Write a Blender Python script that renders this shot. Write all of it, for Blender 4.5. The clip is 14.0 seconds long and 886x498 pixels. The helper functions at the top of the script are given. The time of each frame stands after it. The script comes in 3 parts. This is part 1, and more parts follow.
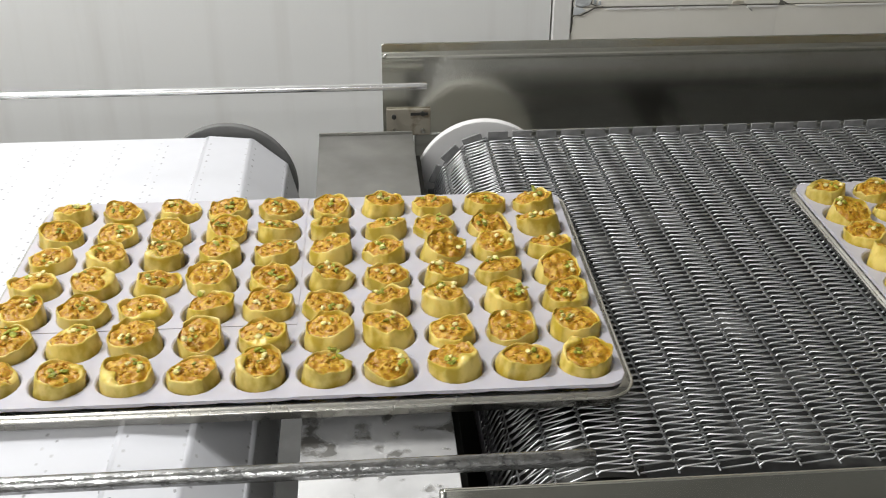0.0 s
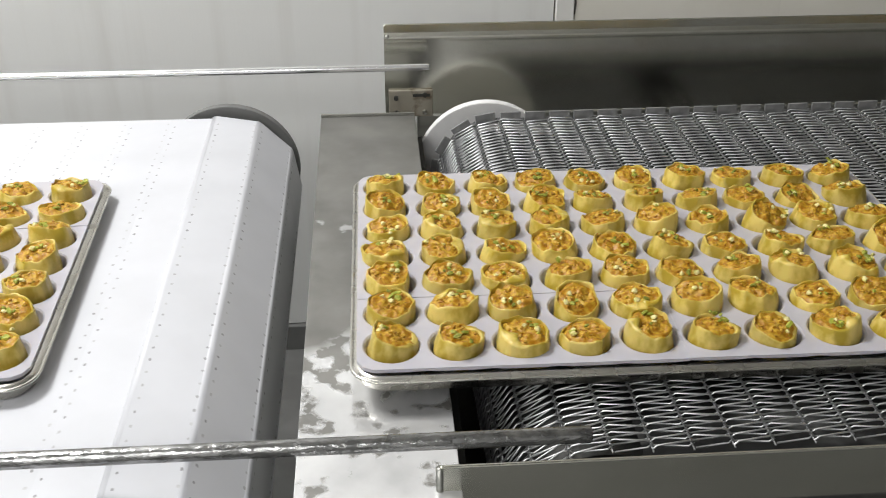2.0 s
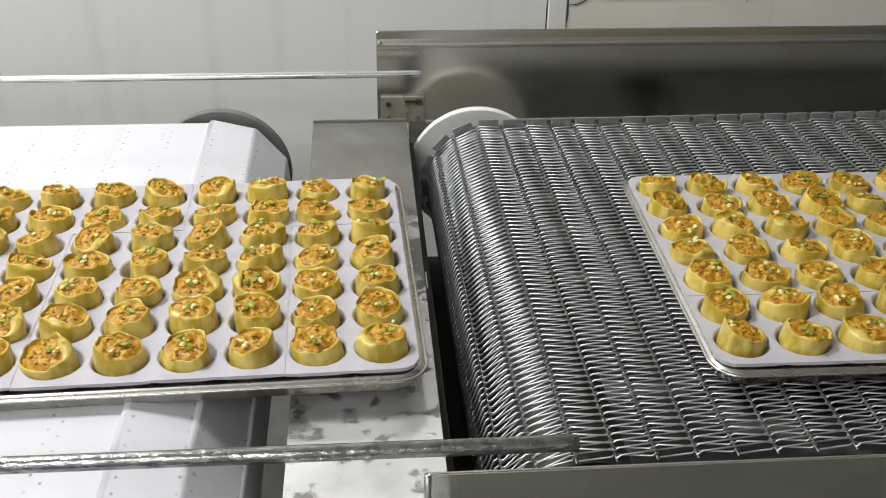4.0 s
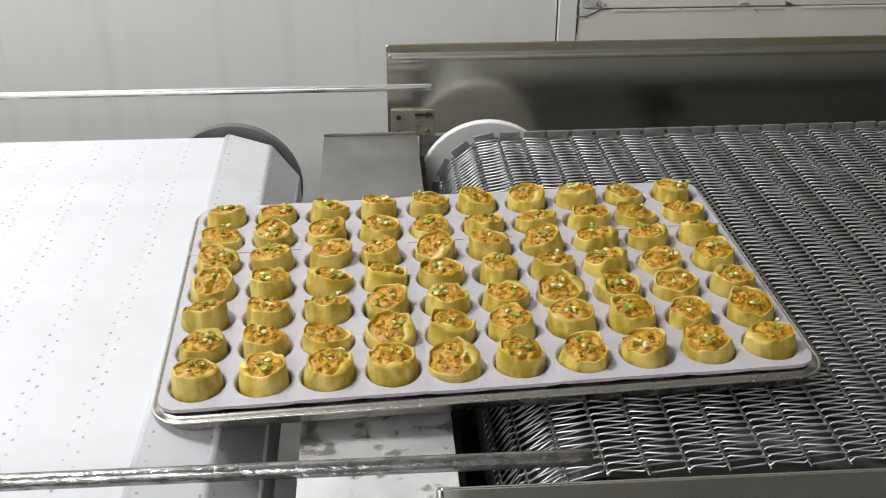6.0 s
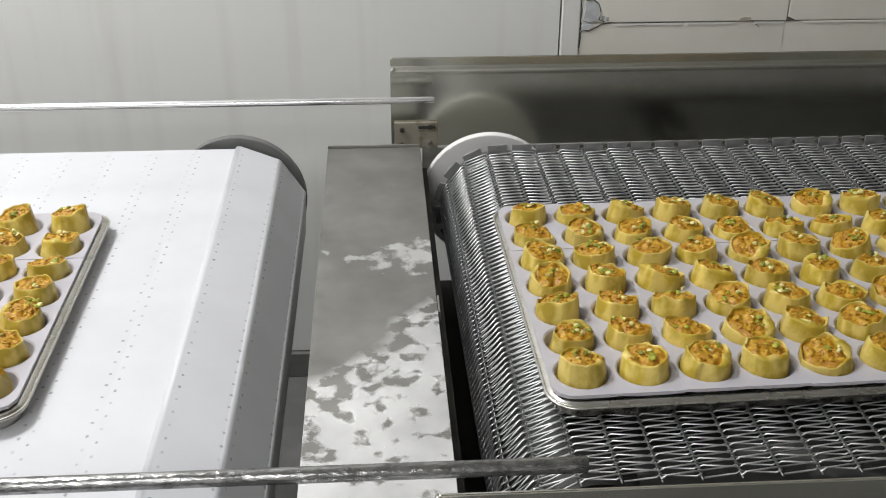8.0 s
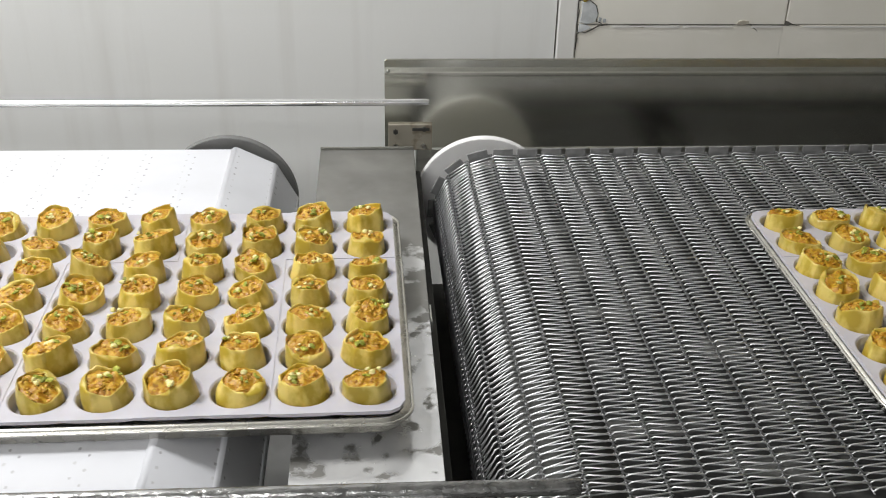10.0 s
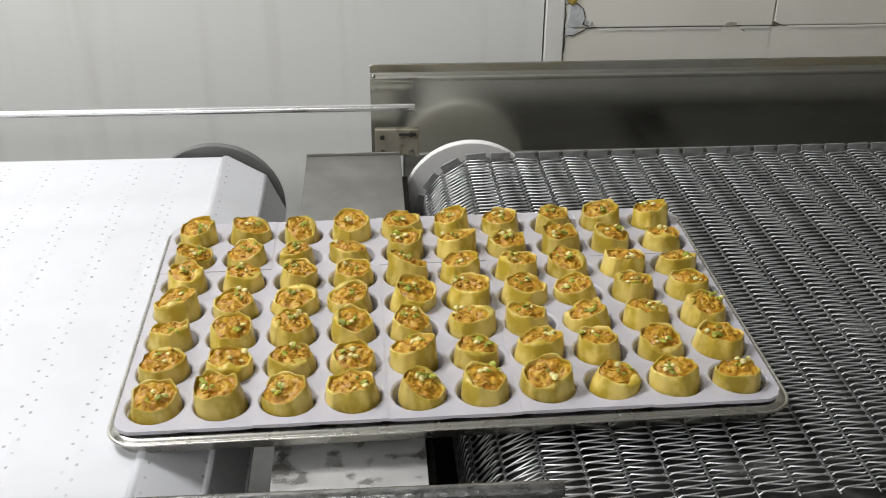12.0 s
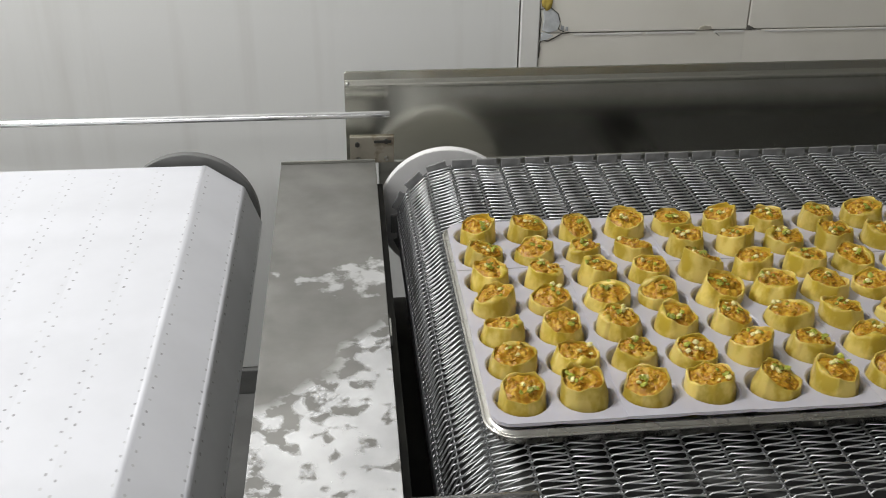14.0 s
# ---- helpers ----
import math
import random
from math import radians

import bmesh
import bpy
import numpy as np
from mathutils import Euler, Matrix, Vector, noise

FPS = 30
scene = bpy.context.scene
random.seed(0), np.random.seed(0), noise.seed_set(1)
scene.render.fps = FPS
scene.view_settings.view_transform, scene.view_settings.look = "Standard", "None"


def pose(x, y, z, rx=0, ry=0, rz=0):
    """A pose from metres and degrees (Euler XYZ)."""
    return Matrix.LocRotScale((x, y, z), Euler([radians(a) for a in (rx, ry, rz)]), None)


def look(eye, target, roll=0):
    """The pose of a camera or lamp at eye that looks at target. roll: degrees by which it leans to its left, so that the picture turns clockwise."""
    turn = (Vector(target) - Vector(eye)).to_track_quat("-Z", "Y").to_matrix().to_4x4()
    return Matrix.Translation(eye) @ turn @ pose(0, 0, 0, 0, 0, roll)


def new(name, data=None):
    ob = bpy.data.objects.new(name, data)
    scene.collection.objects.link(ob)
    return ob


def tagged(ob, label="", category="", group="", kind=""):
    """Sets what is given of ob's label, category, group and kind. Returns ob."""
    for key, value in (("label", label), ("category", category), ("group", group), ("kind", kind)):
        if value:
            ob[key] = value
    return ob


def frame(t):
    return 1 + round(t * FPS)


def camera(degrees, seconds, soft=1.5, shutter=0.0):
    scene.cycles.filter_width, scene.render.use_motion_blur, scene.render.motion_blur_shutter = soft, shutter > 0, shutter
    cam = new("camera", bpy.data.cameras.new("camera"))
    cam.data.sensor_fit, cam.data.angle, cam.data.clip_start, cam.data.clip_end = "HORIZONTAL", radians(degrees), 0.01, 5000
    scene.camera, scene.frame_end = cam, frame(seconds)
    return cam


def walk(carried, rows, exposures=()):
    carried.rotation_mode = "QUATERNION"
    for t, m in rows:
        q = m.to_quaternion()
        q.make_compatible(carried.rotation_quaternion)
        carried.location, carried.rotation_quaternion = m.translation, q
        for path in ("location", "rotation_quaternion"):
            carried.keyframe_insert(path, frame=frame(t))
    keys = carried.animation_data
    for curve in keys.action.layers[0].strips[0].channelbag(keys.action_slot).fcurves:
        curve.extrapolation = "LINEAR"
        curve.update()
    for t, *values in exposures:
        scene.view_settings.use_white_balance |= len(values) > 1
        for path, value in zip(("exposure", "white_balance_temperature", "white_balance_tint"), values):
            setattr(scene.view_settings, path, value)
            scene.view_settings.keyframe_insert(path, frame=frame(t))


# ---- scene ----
RIM = 0.72  # height of a tray's rim above the floor while it lies on a belt
cam = camera(45.92, 14.0, soft=1.0, shutter=0.25)
walk(cam, [
    (0.0, pose(0.2951, -0.7279, RIM + 0.5524, 60.949, -0.270, -4.555)),
    (0.5, pose(0.2966, -0.7292, RIM + 0.5523, 60.496, -0.232, -4.319)),
    (1.0, pose(0.3005, -0.7291, RIM + 0.5503, 60.287, -0.162, -4.104)),
    (1.5, pose(0.2965, -0.7287, RIM + 0.5506, 60.200, -0.414, -4.366)),
    (2.0, pose(0.3036, -0.7320, RIM + 0.5461, 60.201, -0.109, -4.145)),
    (2.5, pose(0.3062, -0.7388, RIM + 0.5520, 60.487, -0.347, -4.590)),
    (3.0, pose(0.3058, -0.7399, RIM + 0.5548, 60.319, -0.645, -4.544)),
    (5.5, pose(0.3034, -0.7267, RIM + 0.5515, 60.676, -0.553, -4.128)),
    (6.0, pose(0.3043, -0.7324, RIM + 0.5536, 61.004, -0.200, -3.953)),
    (6.5, pose(0.3058, -0.7425, RIM + 0.5537, 60.998, -0.477, -4.105)),
    (7.0, pose(0.3099, -0.7460, RIM + 0.5593, 61.231, -0.385, -4.139)),
    (7.5, pose(0.3096, -0.7484, RIM + 0.5608, 61.585, -0.462, -3.936)),
    (8.0, pose(0.3088, -0.7475, RIM + 0.5599, 61.670, -0.231, -3.560)),
    (10.5, pose(0.3079, -0.7217, RIM + 0.5728, 61.027, -1.248, -3.639)),
    (11.0, pose(0.3136, -0.7249, RIM + 0.5655, 61.571, -0.811, -3.914)),
    (11.5, pose(0.3159, -0.7216, RIM + 0.5647, 61.459, -0.545, -4.070)),
    (12.0, pose(0.3251, -0.7208, RIM + 0.5613, 61.650, -0.392, -4.037)),
    (12.5, pose(0.3205, -0.7175, RIM + 0.5658, 61.430, -0.727, -3.971)),
    (13.0, pose(0.3305, -0.7154, RIM + 0.5638, 61.921, -0.723, -4.782)),
    (13.5, pose(0.3306, -0.7142, RIM + 0.5642, 61.823, -0.554, -5.122)),
    (14.0, pose(0.3337, -0.7144, RIM + 0.5651, 61.794, -0.375, -5.179)),
], exposures=[(0.0, 0.11), (1.5, 0.09), (3.0, 0.05), (5.5, 0.05), (6.5, -0.09), (8.0, -0.07), (10.5, 0.12), (11.5, 0.06), (12.5, -0.08), (14.0, -0.10)])

# ---- world and lamps ----
world = bpy.data.worlds.new("world")
scene.world = world
world.use_nodes = True
world.node_tree.nodes["Background"].inputs[0].default_value = (0.95, 0.98, 1.0, 1)
world.node_tree.nodes["Background"].inputs[1].default_value = 0.02


def area_lamp(name, eye, target, sx, sy, watts, colour):
    data = bpy.data.lights.new(name, "AREA")
    data.shape, data.size, data.size_y, data.energy, data.color = "RECTANGLE", sx, sy, watts, colour
    ob = new(name, data)
    ob.matrix_world = look(eye, target)
    return ob


# key light from the ceiling, placed after the direction of the trays' shadows
area_lamp("ceiling_lamp", (-0.76, 0.54, 2.5), (-0.2, 0.35, 0.7), 0.6, 0.4, 40, (1.0, 1.0, 0.995))
# two unseen fill lights, added to brighten the wall, room and front faces
area_lamp("ceiling_lamp", (-1.0, -1.35, 2.5), (-0.9, -1.2, 0.0), 2.6, 0.6, 19, (1.0, 1.0, 0.995))
area_lamp("ceiling_lamp", (-1.2, -2.6, 2.5), (-1.2, -2.4, 0.0), 2.6, 0.6, 40, (1.0, 1.0, 0.995))

# ---- materials ----


def material(name, colour, rough=0.5, metal=0.0, second=None, scale=20.0, blend=0.5, bump=0.0, bump_scale=200.0,
             rough2=None, stretch=(1, 1, 1), island=0.0, each=0.0, detail=4.0, ramp=(0.4, 0.6), ior=1.45, subsurface=0.0):
    """A principled surface with stains at one scale and fine relief at another."""
    m = bpy.data.materials.new(name)
    m.use_nodes = True
    n, l = m.node_tree.nodes, m.node_tree.links
    b = n["Principled BSDF"]
    b.inputs["Base Color"].default_value = (*colour, 1)
    b.inputs["Roughness"].default_value, b.inputs["Metallic"].default_value = rough, metal
    b.inputs["IOR"].default_value = ior
    if subsurface:
        b.inputs["Subsurface Weight"].default_value = subsurface
        b.inputs["Subsurface Radius"].default_value = (0.006, 0.004, 0.002)
    tc, mp = n.new("ShaderNodeTexCoord"), n.new("ShaderNodeMapping")
    mp.inputs["Scale"].default_value = stretch
    l.new(tc.outputs["Object"], mp.inputs["Vector"])
    if second:
        tex = n.new("ShaderNodeTexNoise")
        tex.inputs["Scale"].default_value, tex.inputs["Detail"].default_value = scale, detail
        l.new(mp.outputs[0], tex.inputs["Vector"])
        r = n.new("ShaderNodeMapRange")
        r.inputs["From Min"].default_value, r.inputs["From Max"].default_value = ramp
        r.inputs["To Max"].default_value = blend
        l.new(tex.outputs[0], r.inputs["Value"])
        mix = n.new("ShaderNodeMix")
        mix.data_type = "RGBA"
        mix.inputs["A"].default_value, mix.inputs["B"].default_value = (*colour, 1), (*second, 1)
        l.new(r.outputs[0], mix.inputs["Factor"])
        out = mix.outputs["Result"]
        if island or each:
            src = n.new("ShaderNodeNewGeometry").outputs["Random Per Island"] if island else n.new("ShaderNodeObjectInfo").outputs["Random"]
            r2 = n.new("ShaderNodeMapRange")
            k = island or each
            r2.inputs["To Min"].default_value, r2.inputs["To Max"].default_value = 1 - k, 1 + k
            l.new(src, r2.inputs["Value"])
            hs = n.new("ShaderNodeHueSaturation")
            l.new(r2.outputs[0], hs.inputs["Value"])
            l.new(out, hs.inputs["Color"])
            out = hs.outputs[0]
        l.new(out, b.inputs["Base Color"])
        if rough2 is not None:
            r3 = n.new("ShaderNodeMapRange")
            r3.inputs["From Min"].default_value, r3.inputs["From Max"].default_value = ramp
            r3.inputs["To Min"].default_value, r3.inputs["To Max"].default_value = rough, rough2
            l.new(tex.outputs[0], r3.inputs["Value"])
            l.new(r3.outputs[0], b.inputs["Roughness"])
    if bump:
        t2, bp = n.new("ShaderNodeTexNoise"), n.new("ShaderNodeBump")
        t2.inputs["Scale"].default_value, t2.inputs["Detail"].default_value = bump_scale, 3
        bp.inputs["Strength"].default_value, bp.inputs["Distance"].default_value = bump, 0.002
        l.new(mp.outputs[0], t2.inputs["Vector"])
        l.new(t2.outputs[0], bp.inputs["Height"])
        l.new(bp.outputs[0], b.inputs["Normal"])
    return m


STEEL = material("brushed_steel", (0.42, 0.42, 0.39), 0.36, 1.0, (0.30, 0.30, 0.27), 6, 0.8, 0.06, 260, 0.5, (1, 8, 8))
GUARD = material("dull_steel_sheet", (0.66, 0.655, 0.59), 0.19, 1.0, (0.55, 0.545, 0.48), 4, 0.8, 0.0, 160, 0.24, (1, 3, 3))
TRAYMETAL = material("worn_tray_metal", (0.66, 0.645, 0.60), 0.24, 1.0, (0.54, 0.52, 0.46), 25, 0.7, 0.05, 120, 0.28)
WIRE = material("steel_wire", (0.70, 0.70, 0.71), 0.40, 1.0, (0.52, 0.52, 0.53), 60, 0.7, 0.0, 100, 0.52)
LINK = material("steel_link_plate", (0.30, 0.30, 0.297), 0.6, 0.4, (0.20, 0.20, 0.198), 80, 0.7)
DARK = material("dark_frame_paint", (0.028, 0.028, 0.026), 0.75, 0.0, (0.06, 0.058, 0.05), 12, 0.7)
# near-black stands in for shade below the mesh, grey blotches for reflections
BED = material("shade_dark_bed", (0.010, 0.010, 0.0095), 0.7, 0.0, (0.10, 0.10, 0.095), 11, 0.9, 0.1, 60, 0.5, (1, 1.8, 1), ramp=(0.54, 0.66))
DRUM = material("drum_steel", (0.08, 0.08, 0.076), 0.42, 1.0, (0.05, 0.05, 0.047), 10, 0.7, 0.05, 80, 0.4)
BELT = material("white_belt_plastic", (0.615, 0.62, 0.65), 0.42, 0.0, (0.56, 0.565, 0.59), 9, 0.6, 0.04, 300, 0.5, each=0.012)
DISC = material("white_nylon_disc", (0.85, 0.84, 0.83), 0.45, 0.0, (0.78, 0.77, 0.76), 18, 0.6, 0.04, 120)
GREYDISC = material("grey_plastic_disc", (0.17, 0.17, 0.165), 0.6, 0.0, (0.14, 0.14, 0.135), 20, 0.6, 0.05, 100)
INSERT = material("white_insert_plastic", (0.49, 0.475, 0.515), 0.38, 0.0, (0.43, 0.415, 0.455), 30, 0.6, 0.05, 90, subsurface=0.15)
PANEL = material("white_wall_panel", (0.84, 0.84, 0.82), 0.55, 0.0, (0.74, 0.73, 0.70), 3.0, 0.6, 0.05, 40, 0.62, (7, 7, 0.5), ramp=(0.52, 0.75))
TRIM = material("white_trim_paint", (0.84, 0.83, 0.80), 0.5, 0.0, (0.76, 0.74, 0.70), 8, 0.5, 0.06, 60)
BLOCK = material("cream_block_paint", (0.87, 0.84, 0.77), 0.6, 0.0, (0.79, 0.76, 0.68), 5, 0.6, 0.12, 70, 0.7, each=0.03)
MORTAR = material("dark_joint", (0.07, 0.065, 0.055), 0.9, 0.0, (0.18, 0.17, 0.15), 40, 0.8, 0.3, 120)
PATCH = material("grey_filler", (0.50, 0.53, 0.55), 0.85, 0.0, (0.30, 0.31, 0.31), 50, 0.8, 0.5, 160)
FOAM = material("yellow_foam", (0.62, 0.47, 0.10), 0.85, 0.0, (0.35, 0.25, 0.06), 60, 0.8, 0.5, 200)
FLOORM = material("grey_floor_screed", (0.17, 0.17, 0.165), 0.5, 0.0, (0.11, 0.11, 0.105), 6, 0.8, 0.1, 80, 0.7)
WALLM = material("plain_white_wall", (0.80, 0.80, 0.79), 0.6, 0.0, (0.74, 0.74, 0.73), 4, 0.5)
RUST = material("rusty_bracket_steel", (0.36, 0.33, 0.27), 0.5, 0.4, (0.14, 0.10, 0.06), 45, 0.8, 0.2, 150, ramp=(0.56, 0.68))
BOLT = material("bolt_steel", (0.5, 0.5, 0.48), 0.3, 1.0, (0.2, 0.17, 0.13), 150, 0.8)
DOUGH = material("pale_phyllo_dough", (0.455, 0.330, 0.036), 0.42, 0.0, (0.69, 0.54, 0.155), 62, 0.95, 0.3, 150, 0.34, (1.1, 1.1, 0.7), each=0.12, subsurface=0.35, ramp=(0.42, 0.60))
FILLING = material("golden_shredded_filling", (0.35, 0.160, 0.008), 0.36, 0.0, (0.52, 0.322, 0.028), 210, 0.9, 0.3, 500, 0.5, island=0.14, subsurface=0.25, ramp=(0.42, 0.6), detail=2)
NUT = material("chopped_green_pistachio", (0.23, 0.25, 0.020), 0.55, 0.0, (0.40, 0.40, 0.06), 130, 0.9, 0.3, 500, each=0.3, ramp=(0.45, 0.55))
KERNEL = material("pale_nut_kernel", (0.78, 0.68, 0.33), 0.45, 0.0, (0.60, 0.58, 0.16), 190, 0.9, 0.3, 400, each=0.15)


def stained_plate():
    """Stainless plate: a grey dried film over most of it, wet shiny patches towards one end."""
    m = bpy.data.materials.new("stained_plate_steel")
    m.use_nodes = True
    n, l = m.node_tree.nodes, m.node_tree.links
    b = n["Principled BSDF"]
    tc = n.new("ShaderNodeTexCoord")
    sep = n.new("ShaderNodeSeparateXYZ")
    l.new(tc.outputs["Object"], sep.inputs[0])
    big, small, fine = (n.new("ShaderNodeTexNoise") for _ in range(3))
    for tex, s, d in ((big, 9, 3), (small, 48, 5), (fine, 14, 5)):
        tex.inputs["Scale"].default_value, tex.inputs["Detail"].default_value = s, d
        l.new(tc.outputs["Object"], tex.inputs["Vector"])

    def mth(op, a, c):
        k = n.new("ShaderNodeMath")
        k.operation = op
        for i, v in enumerate((a, c)):
            if isinstance(v, (int, float)):
                k.inputs[i].default_value = v
            else:
                l.new(v, k.inputs[i])
        return k.outputs[0]
    # the film ends along a slanting front
    slope = mth("ADD", sep.outputs["Y"], mth("MULTIPLY", sep.outputs["X"], -1.3))
    front = mth("ADD", slope, mth("MULTIPLY", mth("SUBTRACT", big.outputs[0], 0.5), 0.22))
    clear = n.new("ShaderNodeMapRange")
    clear.inputs["From Min"].default_value, clear.inputs["From Max"].default_value = -0.205, -0.25
    l.new(front, clear.inputs["Value"])
    blots = n.new("ShaderNodeMapRange")
    blots.inputs["From Min"].default_value, blots.inputs["From Max"].default_value = 0.56, 0.50
    l.new(mth("ADD", small.outputs[0], mth("MULTIPLY", mth("ADD", slope, 0.27), 0.5)), blots.inputs["Value"])
    # a second smaller wet patch
    band = mth("ABSOLUTE", mth("SUBTRACT", sep.outputs["Y"], 0.345), 0.0)
    near = mth("ADD", mth("ADD", band, mth("MULTIPLY", mth("ABSOLUTE", mth("SUBTRACT", sep.outputs["X"], 0.34), 0.0), 0.45)), mth("MULTIPLY", mth("SUBTRACT", small.outputs[0], 0.5), 0.16))
    clear2 = n.new("ShaderNodeMapRange")
    clear2.inputs["From Min"].default_value, clear2.inputs["From Max"].default_value = 0.034, 0.016
    clear2.inputs["To Max"].default_value = 0.7
    l.new(near, clear2.inputs["Value"])
    wet = mth("MAXIMUM", mth("MULTIPLY", clear.outputs[0], blots.outputs[0]), clear2.outputs[0])
    mix = n.new("ShaderNodeMix")
    mix.data_type = "RGBA"
    mix.inputs["A"].default_value, mix.inputs["B"].default_value = (0.26, 0.255, 0.24, 1), (0.74, 0.74, 0.745, 1)
    l.new(wet, mix.inputs["Factor"])
    dirt = n.new("ShaderNodeMapRange")
    dirt.inputs["From Min"].default_value, dirt.inputs["From Max"].default_value = 0.3, 0.7
    dirt.inputs["To Min"].default_value, dirt.inputs["To Max"].default_value = 0.80, 1.22
    l.new(fine.outputs[0], dirt.inputs["Value"])
    hs = n.new("ShaderNodeHueSaturation")
    l.new(dirt.outputs[0], hs.inputs["Value"])
    l.new(mix.outputs["Result"], hs.inputs["Color"])
    l.new(hs.outputs[0], b.inputs["Base Color"])
    rg = n.new("ShaderNodeMapRange")
    rg.inputs["To Min"].default_value, rg.inputs["To Max"].default_value = 0.5, 0.18
    l.new(wet, rg.inputs["Value"])
    l.new(rg.outputs[0], b.inputs["Roughness"])
    mt = n.new("ShaderNodeMapRange")
    mt.inputs["To Min"].default_value, mt.inputs["To Max"].default_value = 0.8, 0.6
    l.new(wet, mt.inputs["Value"])
    l.new(mt.outputs[0], b.inputs["Metallic"])
    return m


PLATE = stained_plate()

# ---- mesh helpers ----


def mesh_of(name, bm, mat, smooth=False):
    me = bpy.data.meshes.new(name)
    bmesh.ops.recalc_face_normals(bm, faces=bm.faces)
    bm.to_mesh(me)
    bm.free()
    me.materials.append(mat)
    if smooth:
        me.polygons.foreach_set("use_smooth", [True] * len(me.polygons))
    return me


def part(name, bm, mat, parent, label="", smooth=False):
    ob = new(name, bm if isinstance(bm, bpy.types.Mesh) else mesh_of(name, bm, mat, smooth))
    ob.parent = parent
    return tagged(ob, label)


def add_box(bm, x0, x1, y0, y1, z0, z1, bevel=0.0):
    made = bmesh.ops.create_cube(bm, size=1, matrix=Matrix.LocRotScale(((x0 + x1) / 2, (y0 + y1) / 2, (z0 + z1) / 2), None, (x1 - x0, y1 - y0, z1 - z0)))
    if bevel:
        edges = {e for v in made["verts"] for e in v.link_edges}
        bmesh.ops.bevel(bm, geom=list(edges), offset=bevel, segments=2, affect="EDGES", profile=0.5)
    return bm


def box(*a, bevel=0.0):
    return add_box(bmesh.new(), *a, bevel=bevel)


def add_rod(bm, a, b, r, seg=12):
    a, b = Vector(a), Vector(b)
    turn = (b - a).to_track_quat("Z", "Y").to_matrix().to_4x4()
    bmesh.ops.create_cone(bm, cap_ends=True, segments=seg, radius1=r, radius2=r, depth=(b - a).length, matrix=Matrix.Translation((a + b) / 2) @ turn)
    return bm


def tube(points, r, sides=4):
    """A wire along points, as vertices and faces."""
    verts, faces = [], []
    pts = [Vector(p) for p in points]
    for i, p in enumerate(pts):
        d = (pts[min(i + 1, len(pts) - 1)] - pts[max(i - 1, 0)]).normalized()
        u = d.cross(Vector((0, 0.3, 1))).normalized()
        w = d.cross(u)
        for k in range(sides):
            ang = 2 * math.pi * (k + 0.5) / sides
            verts.append(p + (u * math.cos(ang) + w * math.sin(ang)) * r)
        if i:
            o = (i - 1) * sides
            for k in range(sides):
                faces.append((o + k, o + (k + 1) % sides, o + sides + (k + 1) % sides, o + sides + k))
    return verts, faces


def add_data(bm, data):
    vs = [bm.verts.new(v) for v in data[0]]
    for f in data[1]:
        bm.faces.new([vs[i] for i in f])
    return bm


def wheel(x, z, y0, y1, r, seg=64, bevel=0.003):
    bm = bmesh.new()
    add_rod(bm, (x, y0, z), (x, y1, z), r, seg)
    rim = [e for e in bm.edges if e.is_boundary is False and len(e.link_faces) == 2 and any(len(f.verts) > 4 for f in e.link_faces)]
    bmesh.ops.bevel(bm, geom=rim, offset=bevel, segments=2, affect="EDGES")
    return bm


def root(name, label, category, at=(0, 0, 0), group="", kind=""):
    ob = new(name)
    ob.location = at
    ob.empty_display_size = 0.1
    return tagged(ob, label, category, group, kind)


# ---- the room ----
WALL_Y = 1.083
tagged(new("floor", mesh_of("floor", box(-4.2, 5.2, -3.6, WALL_Y + 0.2, -0.1, 0.0), FLOORM)), "grey screed floor of the production room", "floor", kind="structure")
tagged(new("ceiling", mesh_of("ceiling", box(-4.2, 5.2, -3.6, WALL_Y + 0.2, 2.7, 2.8), WALLM)), "plain white ceiling", "ceiling", kind="structure")
tagged(new("wall_west", mesh_of("wall_west", box(-4.3, -4.2, -3.6, WALL_Y + 0.2, 0, 2.7), WALLM)), "plain white side wall", "wall", kind="structure")
tagged(new("wall_east", mesh_of("wall_east", box(5.2, 5.3, -3.6, WALL_Y + 0.2, 0, 2.7), WALLM)), "plain white side wall", "wall", kind="structure")
tagged(new("wall_south", mesh_of("wall_south", box(-4.2, 5.2, -3.7, -3.6, 0, 2.7), WALLM)), "plain white wall behind the conveyors", "wall", kind="structure")
wall_north = tagged(new("wall_north", mesh_of("wall_north", box(-4.2, 5.2, WALL_Y + 0.012, WALL_Y + 0.2, 0, 2.7), MORTAR)),
                    "white panelled wall that changes to cream blocks with dark cracked joints", "wall", kind="structure")

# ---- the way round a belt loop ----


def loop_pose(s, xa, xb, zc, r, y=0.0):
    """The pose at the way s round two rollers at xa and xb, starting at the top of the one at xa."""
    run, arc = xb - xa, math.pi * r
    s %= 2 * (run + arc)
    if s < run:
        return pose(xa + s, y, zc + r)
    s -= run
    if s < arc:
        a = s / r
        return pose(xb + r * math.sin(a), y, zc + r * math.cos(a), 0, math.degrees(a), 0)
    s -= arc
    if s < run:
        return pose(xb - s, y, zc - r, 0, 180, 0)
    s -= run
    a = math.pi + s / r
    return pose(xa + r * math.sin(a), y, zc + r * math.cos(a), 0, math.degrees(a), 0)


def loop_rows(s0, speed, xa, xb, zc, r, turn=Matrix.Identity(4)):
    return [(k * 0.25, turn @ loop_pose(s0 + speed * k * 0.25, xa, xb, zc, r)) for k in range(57)]


